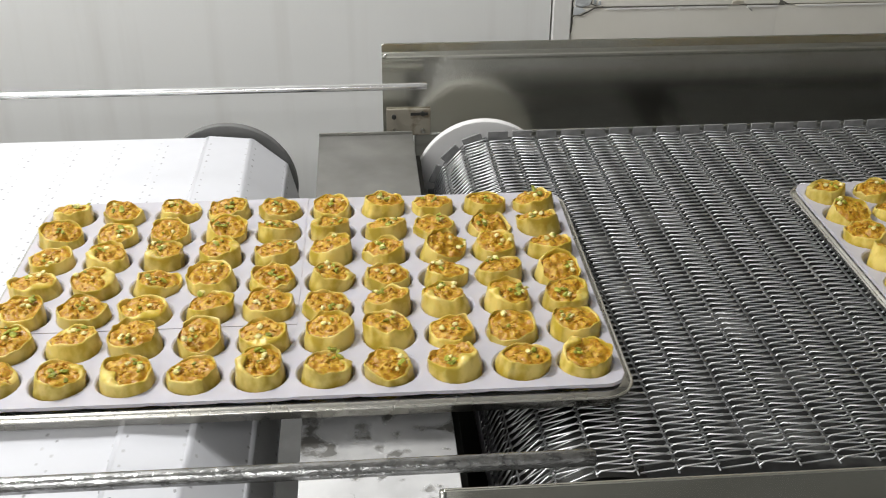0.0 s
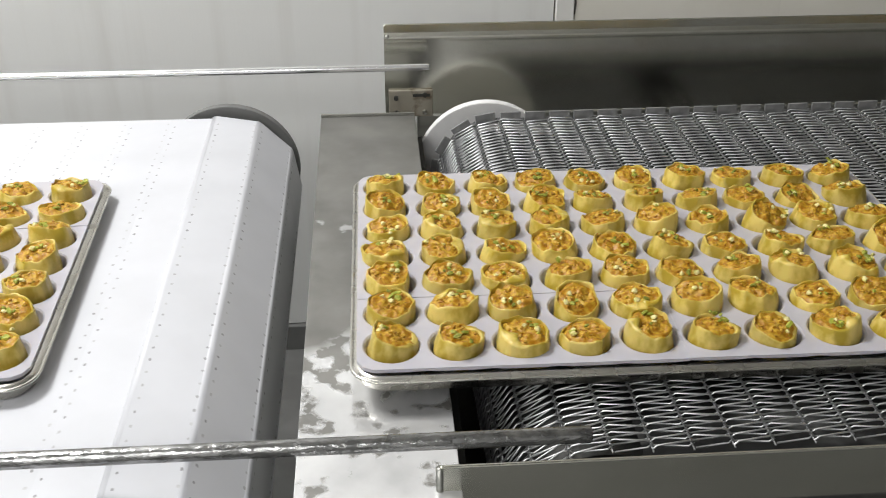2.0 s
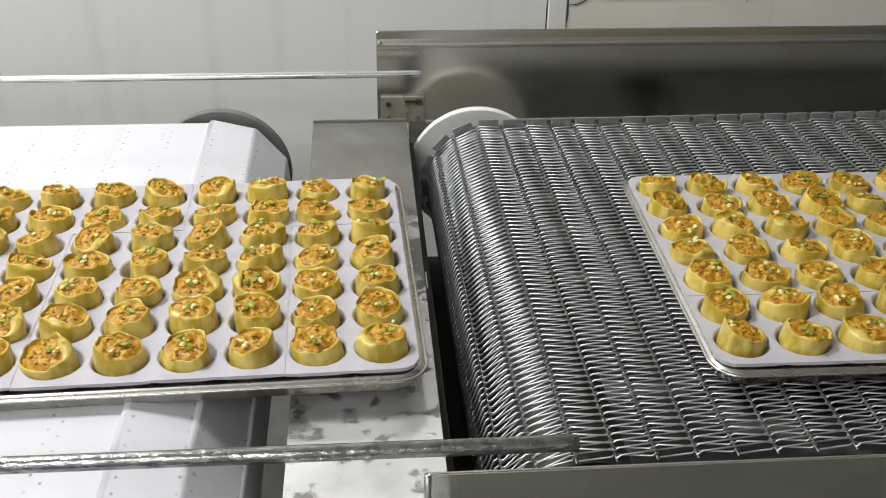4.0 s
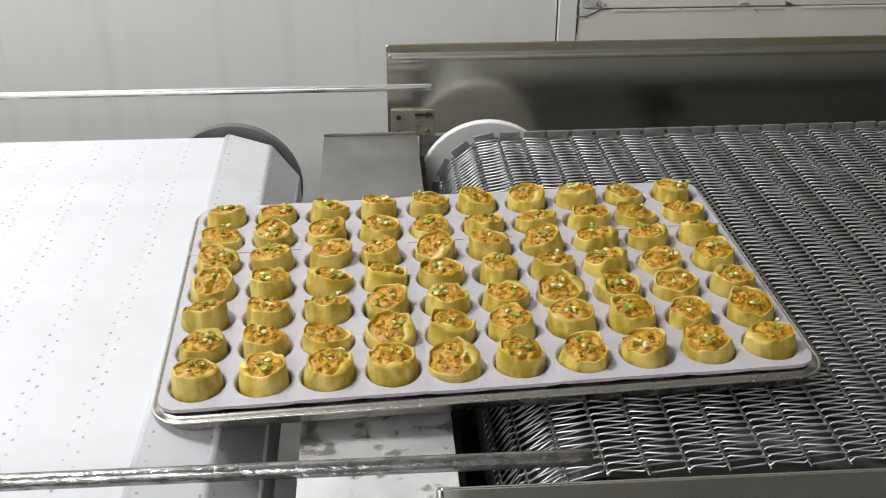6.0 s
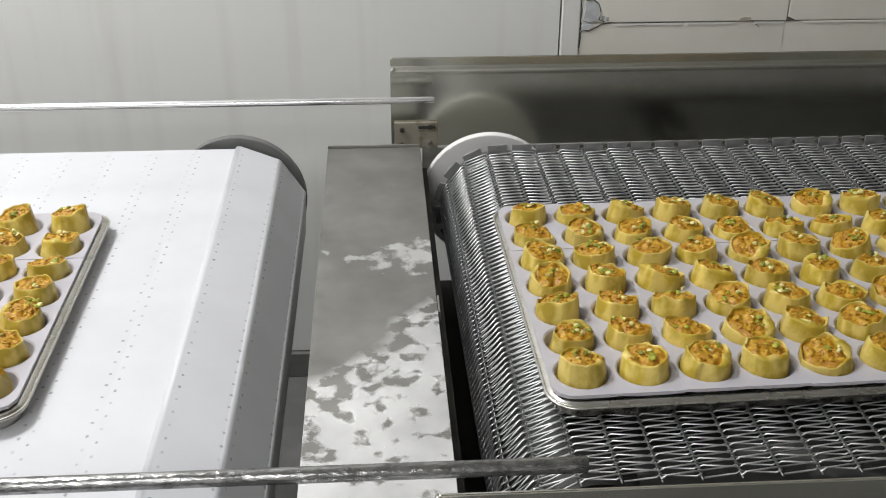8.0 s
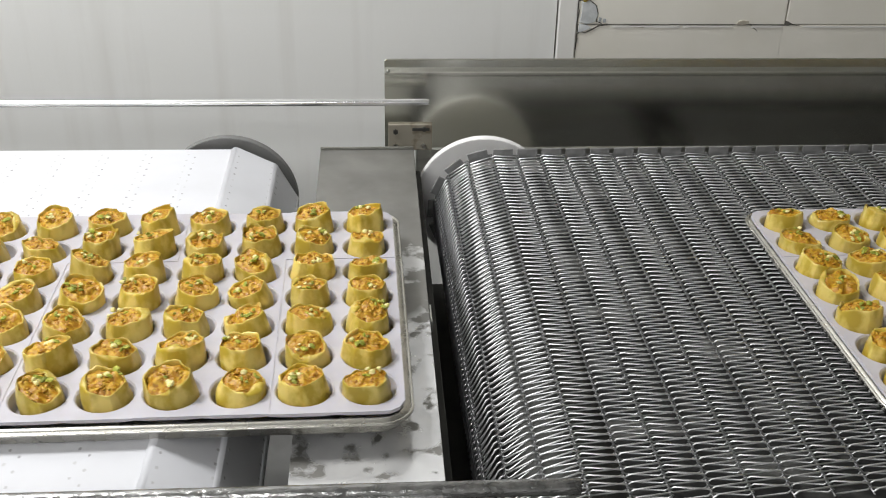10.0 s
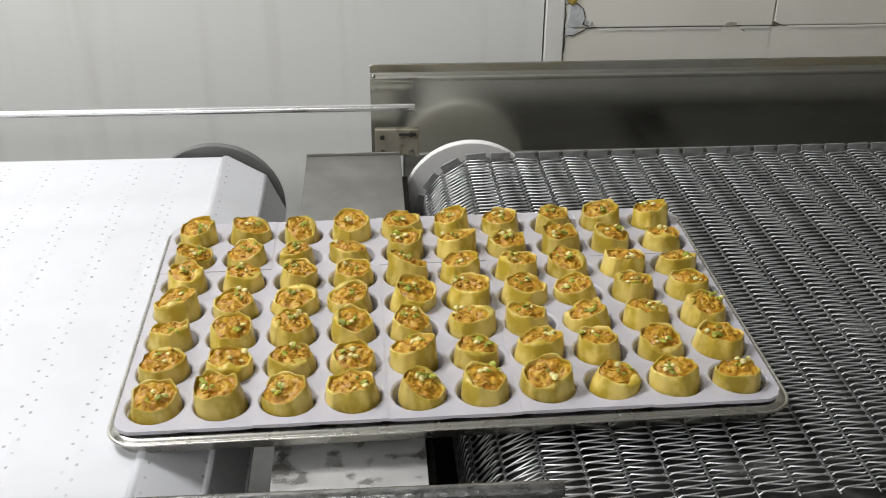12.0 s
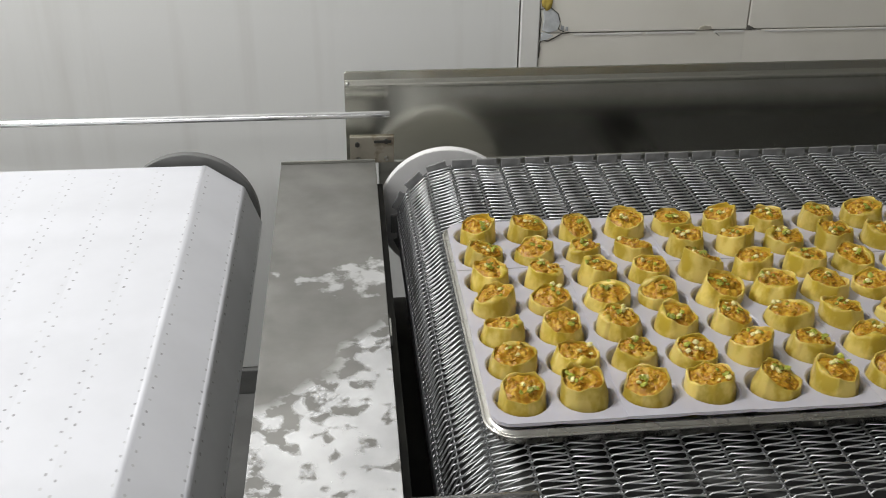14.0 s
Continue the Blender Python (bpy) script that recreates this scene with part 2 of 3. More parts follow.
BELT_Z = RIM - 0.022
WHITE = dict(xa=-2.72, xb=0.101, zc=RIM - 0.117, r=0.0947)
MESH = dict(xa=0.478, xb=3.95, zc=RIM - 0.1080, r=0.0820)
WHITE_SPEED, MESH_SPEED = 0.180, 0.163
moving = []

# ---- white modular belt conveyor ----
belt_conveyor = root("belt_conveyor", "conveyor with a white modular plastic belt running over a roller", "conveyor")


def belt_module(length, y0, y1):
    """One flat link of the belt, slightly crowned at its hinge edges."""
    h = length / 2 - 0.00001
    bm = add_box(bmesh.new(), -h, h, y0, y1, -0.012, 0.0003)
    old = set(bm.faces)
    add_rod(bm, (-h, y0 + 0.0005, -0.0060), (-h, y1 - 0.0005, -0.0060), 0.0062, 32)
    for f in bm.faces:
        f.smooth = f not in old and len(f.verts) == 4
    return bm


def hinge_slot(length, y0, y1):
    """Two staggered rows of small shallow slots along the hinges."""
    verts, faces = [], []
    rnd = random.Random(4)
    for x, shift in ((-length / 2 + 0.0050, 0.004), (length / 2 - 0.0050, 0.0135)):
        for i in range(int((y1 - y0) / 0.019)):
            y, o = y0 + shift + i * 0.019 + rnd.uniform(-0.0006, 0.0006), len(verts)
            if y > y1 - 0.004:
                continue
            w, d = rnd.uniform(0.0010, 0.0015), rnd.uniform(0.0015, 0.0023)
            verts += [(x + a * w, y + c * d, z) for z in (-0.0005, 0.00042) for a, c in ((-1, -0.6), (0, -1), (1, -0.6), (1, 0.6), (0, 1), (-1, 0.6))]
            faces.append(tuple(o + k for k in range(6, 12)))
            faces += [(o + k, o + (k + 1) % 6, o + 6 + (k + 1) % 6, o + 6 + k) for k in range(6)]
    return add_data(bmesh.new(), (verts, faces))


loop = 2 * (WHITE["xb"] - WHITE["xa"] + math.pi * WHITE["r"])
count = 106
module_mesh = mesh_of("belt_module", belt_module(loop / count, -0.165, 0.645), BELT)
SLOT = material("grey_slot", (0.30, 0.30, 0.31), 0.8, 0.0, (0.58, 0.58, 0.59), 25, 0.9)
slot_mesh = mesh_of("hinge_slot", hinge_slot(loop / count, -0.165, 0.645), SLOT)
for i in range(count):
    ob = part("belt_module", module_mesh, None, belt_conveyor)
    tagged(part("hinge_slot", slot_mesh, None, ob), kind="stuff")
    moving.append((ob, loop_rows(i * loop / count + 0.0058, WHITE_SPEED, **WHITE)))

bz = WHITE["zc"]
for x in (WHITE["xa"], WHITE["xb"]):
    part("end_roller", wheel(x, bz, -0.15, 0.63, 0.076, 40), DRUM, belt_conveyor, smooth=False)
part("end_disc", wheel(0.1005, RIM - 0.1065, 0.654, 0.668, 0.0972, 72, 0.0008), GREYDISC, belt_conveyor, "dark grey plastic end disc of the roller")
part("side_frame", box(-2.8, 0.05, 0.672, 0.690, bz - 0.16, bz + 0.03, bevel=0.003), STEEL, belt_conveyor)
part("side_frame", box(-2.8, 0.05, -0.215, -0.195, bz - 0.16, bz + 0.02, bevel=0.003), STEEL, belt_conveyor)
part("support_bed", box(-2.6, 0.03, -0.13, 0.61, bz + 0.058, bz + 0.074), DARK, belt_conveyor)
for x in (-2.5, -1.2, -0.12):
    for y in (-0.205, 0.681):
        part("leg", box(x - 0.02, x + 0.02, y - 0.008, y + 0.008, 0.0, bz - 0.155, bevel=0.003), STEEL, belt_conveyor)
        part("cross_brace", box(x - 0.012, x + 0.012, min(y, 0.24), max(y, 0.24), 0.10, 0.13), STEEL, belt_conveyor)
    part("cross_member", box(x - 0.015, x + 0.015, -0.2, 0.68, bz - 0.15, bz - 0.11), STEEL, belt_conveyor)


def rail(y, z, x_end, r):
    """A long round rod with a softened end."""
    bm = bmesh.new()
    ends = [(-2.70, 0.6), (-2.698, 1.0), (-2.69, 1.0), (-2.68, 1.0)] + [(-2.68 + (x_end + 2.66) * k / 12, 1.0) for k in range(1, 12)]
    ends += [(x_end - 0.02, 1.0), (x_end - 0.010, 1.0), (x_end - r * 0.25, 1.0), (x_end - r * 0.06, 0.92), (x_end, 0.78)]
    rings = [[bm.verts.new((x, y + r * q * math.cos(2 * math.pi * k / 24), z + r * q * math.sin(2 * math.pi * k / 24))) for k in range(24)] for x, q in ends]
    for p, q in zip(rings, rings[1:]):
        for k in range(24):
            bm.faces.new((p[k], p[(k + 1) % 24], q[(k + 1) % 24], q[k]))
    bm.faces.new(rings[0])
    bm.faces.new(rings[-1])
    return bm


RODF = material("pitted_steel_rod", (0.40, 0.40, 0.395), 0.15, 1.0, (0.17, 0.17, 0.165), 120, 0.8, 0.4, 300, 0.28, (0.5, 1, 1))
RODB = material("polished_steel_rod", (0.88, 0.88, 0.88), 0.16, 0.9, (0.7, 0.7, 0.69), 30, 0.6, 0.03, 200)
part("guide_rail", rail(0.703, RIM + 0.0250, 0.389, 0.0052), RODB, belt_conveyor, "thin polished steel guide rod", smooth=True)
part("guide_rail", rail(-0.107, RIM + 0.0165, 0.466, 0.0068), RODF, belt_conveyor, "pitted grey steel guide rod", smooth=True)
for x in (-2.4, -1.3):
    part("rail_bracket", add_rod(bmesh.new(), (x, 0.681, bz), (x, 0.700, RIM + 0.0235), 0.005, 10), STEEL, belt_conveyor)
    part("rail_bracket", add_rod(bmesh.new(), (x, -0.205, bz), (x, -0.109, RIM + 0.0165), 0.005, 10), STEEL, belt_conveyor)

# ---- transfer plate between the belts ----
transfer_plate = root("transfer_plate", "stained stainless steel plate bridging the gap between two conveyors", "metal plate")
PZ = RIM - 0.038
bm = bmesh.new()
add_box(bm, 0.231, 0.366, -0.22, 0.677, PZ - 0.003, PZ, bevel=0.0008)
plate = part("plate", bm, PLATE, transfer_plate)
bm = bmesh.new()
add_box(bm, 0.234, 0.2365, -0.22, 0.677, PZ - 0.045, PZ - 0.0035)
add_box(bm, 0.3605, 0.363, -0.22, 0.677, PZ - 0.045, PZ - 0.0035)
part("folded_edge", bm, STEEL, transfer_plate)
part("rear_stop", box(0.231, 0.3655, 0.6775, 0.680, PZ - 0.03, PZ + 0.004, bevel=0.0006), STEEL, transfer_plate)
for y in (-0.17, 0.60):
    part("post", box(0.272, 0.322, y - 0.02, y + 0.02, 0.0, PZ - 0.0035, bevel=0.003), STEEL, transfer_plate)
part("edge_clip", box(0.3664, 0.3684, 0.215, 0.250, PZ - 0.012, PZ + 0.0010, bevel=0.0004), STEEL, transfer_plate)

# ---- wire mesh conveyor ----
mesh_conveyor = root("mesh_conveyor", "stainless steel conveyor with an open woven wire mesh belt", "conveyor")
mz = MESH["zc"]
Y0, Y1 = -0.080, 0.618
# the belt runs slightly askew in its frame
SKEW = pose(0.474, 0.62, 0, 0, 0, 0.8) @ pose(-0.474, -0.62, 0)


def spiral(hand, length):
    """One flattened wire coil across the belt and the straight rod that joins it to the next."""
    h, p, half = length / 2, 0.0094, 0.0033
    pts, y = [], Y0
    turns = int((Y1 - Y0) / p)
    for i in range(turns):
        y = Y0 + i * p
        pts += [(-h - 0.0008, y, 0), (-h + 0.003, y + 0.05 * p, half), (h - 0.003, y + 0.47 * p, half),
                (h + 0.0008, y + 0.52 * p, 0), (h - 0.003, y + 0.57 * p, -half), (-h + 0.003, y + 0.95 * p, -half)]
    if hand < 0:
        pts = [(x, Y0 + Y1 - y, z) for x, y, z in pts]
    bm = add_data(bmesh.new(), tube(pts, 0.00090, 5))
    add_data(bm, tube([(h, Y0 - 0.002, -0.0014), (h, Y1 + 0.010, -0.0014)], 0.0006, 6))
    return bm


loop = 2 * (MESH["xb"] - MESH["xa"] + math.pi * MESH["r"])
count = round(loop / 0.0345 / 2) * 2
step = loop / count
coils = [mesh_of("belt_coil", spiral(k, step), WIRE, True) for k in (1, -1)]
bm = bmesh.new()
add_box(bm, -step * 0.45, step * 0.37, 0.6205, 0.6232, -0.0070, 0.0118, bevel=0.0008)
add_box(bm, step * 0.35, step * 0.54, 0.6234, 0.6250, -0.0060, 0.0016)
add_rod(bm, (step * 0.45, 0.6195, -0.0010), (step * 0.45, 0.6232, -0.0010), 0.0015, 8)
plate_mesh = mesh_of("link_plate", bm, LINK)
for i in range(count):
    ob = part("belt_coil", coils[i % 2], None, mesh_conveyor)
    part("link_plate", plate_mesh, None, ob)
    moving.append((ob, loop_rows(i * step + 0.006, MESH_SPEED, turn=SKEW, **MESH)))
for x in (MESH["xa"], MESH["xb"]):
    part("end_roller", wheel(x, mz, -0.075, 0.615, 0.072, 48), DRUM, mesh_conveyor, "bare steel end roller").matrix_basis = SKEW
    part("end_disc", wheel(x - 0.011, mz - 0.0045, 0.655, 0.669, 0.0995, 80, 0.0008), DISC, mesh_conveyor, "white nylon end disc")
part("support_bed", box(0.50, 3.9, -0.07, 0.612, mz + 0.0555, mz + 0.0615), BED, mesh_conveyor, "steel bed under the belt, coloured near-black for the shade there").matrix_basis = SKEW
for x in (0.8, 1.9, 3.2):
    part("cross_member", box(x - 0.02, x + 0.02, -0.1, 0.74, mz - 0.03, mz + 0.02), DARK, mesh_conveyor)


# added dark sheet and pan: they imitate deep shade in the gap
part("nose_cover", box(0.3672, 0.3745, -0.09, 0.650, RIM - 0.26, RIM - 0.060, bevel=0.0006), DARK, mesh_conveyor, "added dark sheet that blackens the shaded gap at the belt nose")
part("drip_pan", box(0.3750, 0.60, -0.09, 0.650, RIM - 0.26, RIM - 0.25, bevel=0.0006), DARK, mesh_conveyor, "added dark pan that hides the lit floor below the belt nose")


def rear_guard():
    """Folded sheet: upright web, top edge bent away in a lip."""
    bm = bmesh.new()
    prof = [(0.7440, -0.064), (0.7440, 0.0490), (0.7437, 0.0520), (0.7437, 0.0545), (0.7443, 0.0568), (0.7455, 0.0590), (0.7472, 0.0605), (0.7478, 0.0620), (0.7482, 0.0735), (0.7498, 0.0748),
            (0.7505, 0.0735), (0.7500, 0.0620), (0.7480, 0.0585), (0.7460, 0.0550), (0.7460, -0.064)]
    rings = [[bm.verts.new((x, y, RIM + z)) for y, z in prof] for x in (0.3250, 0.3280, 3.95)]
    for v in rings[0]:
        if v.co.z > RIM + 0.07:
            v.co.z -= 0.002
    for a, b in zip(rings, rings[1:]):
        for i in range(len(prof)):
            j = (i + 1) % len(prof)
            bm.faces.new((a[i], a[j], b[j], b[i]))
    bm.faces.new(rings[0])
    bm.faces.new(rings[-1])
    return bm


guard = part("rear_guard", rear_guard(), GUARD, mesh_conveyor, "upright dull stainless steel side guard with a folded lip")
bm = bmesh.new()
add_box(bm, 0.330, 0.396, 0.7385, 0.7435, RIM - 0.066, RIM - 0.024, bevel=0.001)
bm2 = bmesh.new()
bmesh.ops.create_icosphere(bm2, subdivisions=2, radius=0.0032, matrix=Matrix.Translation((0.3300, 0.7432, RIM + 0.0580)))
part("weld_bead", bm2, BOLT, guard, "shiny weld bead at the folded corner", True)
bracket = part("guard_bracket", bm, RUST, mesh_conveyor, "small rust-stained bracket")
for x, z in ((0.341, -0.058), (0.384, -0.058), (0.341, -0.035), (0.384, -0.031)):
    bm = add_rod(bmesh.new(), (x, 0.7345, RIM + z), (x, 0.7384, RIM + z), 0.0038, 6)
    part("bolt", bm, BOLT if z < -0.05 else DARK, bracket)
part("slot", box(0.366, 0.392, 0.7372, 0.7384, RIM - 0.034, RIM - 0.0295, bevel=0.0004), DARK, bracket, "dark slot")
part("rear_frame", box(0.372, 3.95, 0.7455, 0.765, RIM - 0.20, RIM - 0.066, bevel=0.003), STEEL, mesh_conveyor)
bm = bmesh.new()
add_box(bm, 0.348, 3.95, -0.104, -0.1005, RIM - 0.064, RIM - 0.013, bevel=0.0012)
fg = part("front_guard", bm, GUARD, mesh_conveyor, "low stainless steel side guard")
part("folded_end", add_rod(bmesh.new(), (0.3478, -0.1022, RIM - 0.064), (0.3478, -0.1022, RIM - 0.0150), 0.0034, 14), STEEL, fg, "rounded folded end of the guard", True)
part("front_frame", box(0.372, 3.95, -0.100, -0.090, RIM - 0.20, RIM - 0.068, bevel=0.002), DARK, mesh_conveyor)
for x in (0.62, 2.2, 3.8):
    for y in (-0.095, 0.755):
        part("leg", box(x - 0.02, x + 0.02, y - 0.004, y + 0.009, 0.0, RIM - 0.2, bevel=0.002), STEEL, mesh_conveyor)

# ---- trays, inserts and pastries ----
COLS, ROWS = 10, 7
COL = [0.0355 + 0.0588 * i for i in range(COLS)]
ROW = [0.0430 + 0.0530 * j for j in range(ROWS)]


def loft(prof, name, closed):
    """A rounded rectangle swept through a profile of (inset, height)."""
    bm = bmesh.new()
    rings = []
    for inset, z in prof:
        ring, rad = [], 0.029 - inset * 0.6
        for cx, cy, a0 in ((0.6048, 0.4050, 0), (-0.0030, 0.4050, 90), (-0.0030, -0.0050, 180), (0.6048, -0.0050, 270)):
            ox = cx - inset - rad if cx > 0.1 else cx + inset + rad
            oy = cy - inset - rad if cy > 0.1 else cy + inset + rad
            for k in range(9):
                a = radians(a0 + 90 * k / 8)
                ring.append(bm.verts.new((ox + rad * math.cos(a), oy + rad * math.sin(a), z)))
        rings.append(ring)
    n = len(rings[0])
    for a, b in zip(rings, rings[1:] + ([rings[0]] if closed else [])):
        for i in range(n):
            bm.faces.new((a[i], a[(i + 1) % n], b[(i + 1) % n], b[i]))
    if not closed:
        bm.faces.new(rings[0])
        bm.faces.new(rings[-1])
    return mesh_of(name, bm, TRAYMETAL, True)


TRAY = loft([(0.030, -0.0205), (0.022, -0.0203), (0.0175, -0.0160), (0.0165, -0.0070), (0.0150, -0.0058), (0.0024, -0.0056),
             (0.0026, -0.0080), (0.0042, -0.0086), (0.0056, -0.0110), (0.0072, -0.0190), (0.0095, -0.0213), (0.0125, -0.0219), (0.024, -0.0219)], "baking_tray", False)
TRAY_RIM = loft([(0.0016 + 0.0016 * math.cos(k * math.pi / 4), -0.0067 + 0.0016 * math.sin(k * math.pi / 4)) for k in range(8)], "rolled_rim", True)


def insert_mesh(c0, c1, r0, r1, lift):
    """A thermoformed sheet with a round cup for each pastry of columns c0..c1 and rows r0..r1."""
    bm = bmesh.new()
    SEG = 24

    def edge(values, i, lo, hi, size):
        a = lo if i == 0 else (values[i - 1] + values[i]) / 2
        b = hi if i == len(values) - 1 else (values[i] + values[i + 1]) / 2
        return a, b
    X = [edge(COL, i, 0.0035, 0.5965, COLS) for i in range(COLS)]
    Y = [edge(ROW, j, 0.0070, 0.3960, ROWS) for j in range(ROWS)]
    for i in range(c0, c1):
        for j in range(r0, r1):
            (xa, xb), (ya, yb) = X[i], Y[j]
            cx, cy = COL[i], ROW[j]
            rings = [[], [], [], [], []]
            for k in range(SEG):
                a = 2 * math.pi * k / SEG
                c, s = math.cos(a), math.sin(a)
                m = max(abs(c), abs(s))
                u, v = c / m, s / m
                px = cx + (u * (xb - cx) if u > 0 else u * (cx - xa))
                py = cy + (v * (yb - cy) if v > 0 else v * (cy - ya))
                # round the sheet's outer corners
                if (i in (0, COLS - 1)) and (j in (0, ROWS - 1)):
                    ox, oy = (xa + 0.018 if i == 0 else xb - 0.018), (ya + 0.018 if j == 0 else yb - 0.018)
                    if (px - ox) * (1 if i else -1) > 0 and (py - oy) * (1 if j else -1) > 0:
                        d = Vector((px - ox, py - oy))
                        if d.length > 0.018:
                            d = d.normalized() * 0.018
                            px, py = ox + d.x, oy + d.y
                w = 0.0256 + 0.0003 * math.sin(3 * a + i * 2 + j)
                for ring, (rr, z) in zip(rings, ((None, 0.0), (w + 0.0016, 0.0), (w, -0.0014), (w * 0.93, -0.010), (w * 0.86, -0.0155))):
                    ring.append(bm.verts.new((px, py, lift) if rr is None else (cx + rr * c, cy + rr * s, z + lift)))
            for p, q in zip(rings, rings[1:]):
                for k in range(SEG):
                    bm.faces.new((p[k], p[(k + 1) % SEG], q[(k + 1) % SEG], q[k]))
            bm.faces.new(rings[-1])
    bmesh.ops.remove_doubles(bm, verts=bm.verts, dist=0.00005)
    rim = [e for e in bm.edges if len(e.link_faces) == 1]
    out = bmesh.ops.extrude_edge_only(bm, edges=rim)["geom"]
    for v in out:
        if isinstance(v, bmesh.types.BMVert):
            near = min(abs(v.co.x - c) for c in COL) if v.co.y < 0.02 or v.co.y > 0.38 else min(abs(v.co.y - c) for c in ROW)
            v.co.z -= 0.0036 if near < 0.0268 else 0.0027
    return mesh_of("plastic_insert", bm, INSERT, False)


def dough_mesh(seed, low, high, cone):
    """A short roll of layered dough: broad soft facets, a thick uneven lip, on some a flap folded over the opening."""
    rnd = random.Random(seed)
    bm = bmesh.new()
    corners = rnd.choice((7, 8, 9, 10))
    turnings, folds = [], []
    base = [2 * math.pi * (i + rnd.uniform(-0.36, 0.36)) / corners for i in range(corners)]
    depth = [rnd.uniform(-0.05, 0.04) for i in range(corners)]
    for i in range(corners):
        a, b = base[i], base[(i + 1) % corners] + (2 * math.pi if i == corners - 1 else 0)
        for f in (0.0, 0.1, 0.35, 0.65, 0.9):
            w = (b - a) / 2
            turnings.append(a + (b - a) * f)
            flat = math.cos(w) / math.cos((b - a) * (f - 0.5)) - 1
            soft = f * f * (3 - 2 * f)
            folds.append(depth[i] * (1 - soft) + depth[(i + 1) % corners] * soft + flat * 0.62 + (-0.012 if f == 0 else 0))
    seg = len(turnings)
    r, h = rnd.uniform(0.0222, 0.0242), rnd.uniform(low, high)
    lean, ph = rnd.uniform(0.001, 0.0062), rnd.uniform(0, 6.28)
    squash = rnd.uniform(0.0, 0.075)
    seam, ragged = rnd.uniform(0, 6.28), rnd.uniform(0.0010, 0.0026)
    over, over_at, over_wide = (rnd.uniform(0.25, 0.6) if rnd.random() < 0.5 else 0.0), rnd.uniform(0, 6.28), rnd.uniform(0.5, 0.9)
    crush = rnd.uniform(0, 6.28)
    rings, hollow = [], []
    for rr, zz, top, inner in ((0.94, 0.0, 0, 0), (1.0, 0.10, 0, 0), (1.03, 0.30, 0, 0), (1.02, 0.55, 0.3, 0), (0.995, 0.78, 0.7, 0), (0.98, 0.90, 1, 0), (0.965, 0.965, 1, 0),
                               (0.945, 0.995, 1, 0.15), (0.922, 1.0, 1, 0.5), (0.90, 0.975, 1, 0.9), (0.888, 0.90, 1, 1.0), (0.88, 0.74, 1, 1.0)):
        ring = []
        for i in range(seg):
            a = turnings[i]
            turn = ((a - seam) % (2 * math.pi)) / (2 * math.pi)
            q = r * rr * (1 - cone * zz) * (1 + squash * math.cos(2 * a + ph) + folds[i] * (0.6 + 0.4 * zz))
            q += 0.0026 * (turn - 0.5) * (1 - inner)
            wave = noise.noise(Vector((math.cos(a) * 1.9, math.sin(a) * 1.9, seed * 1.7)))
            fine = noise.noise(Vector((math.cos(a) * 5, math.sin(a) * 5, seed * 2.3)))
            dent = noise.noise(Vector((math.cos(a) * 2.2, math.sin(a) * 2.2, zz * 1.6 + seed * 3.1 + crush)))
            q += 0.0016 * dent + 0.0022 * wave * top * (zz - 0.3)
            d = (a - over_at + math.pi) % (2 * math.pi) - math.pi
            cover = over * math.exp(-(d / over_wide) ** 2)
            if rr == 0.888:
                hollow.append((a % (2 * math.pi), q))
            q *= 1 - cover * inner
            z = h * zz + (lean * math.cos(a - ph) + ragged * wave * 2 + 0.0011 * fine) * (zz * top + zz * 0.3 * (1 - top))
            z += cover * inner * (0.0062 + (1 - zz) * h)
            ring.append(bm.verts.new((q * math.cos(a), q * math.sin(a), z)))
        rings.append(ring)
    for p, q in zip(rings, rings[1:]):
        for i in range(seg):
            bm.faces.new((p[i], p[(i + 1) % seg], q[(i + 1) % seg], q[i]))
    bm.faces.new(rings[0])
    me = mesh_of("dough", bm, DOUGH, True)
    return me, r * (1 - cone), h, lean, ph, sorted(hollow)


ball = bmesh.new()
bmesh.ops.create_icosphere(ball, subdivisions=1, radius=1)
BALL = [v.co.copy() for v in ball.verts], [tuple(v.index for v in f.verts) for f in ball.faces]
ball.free()


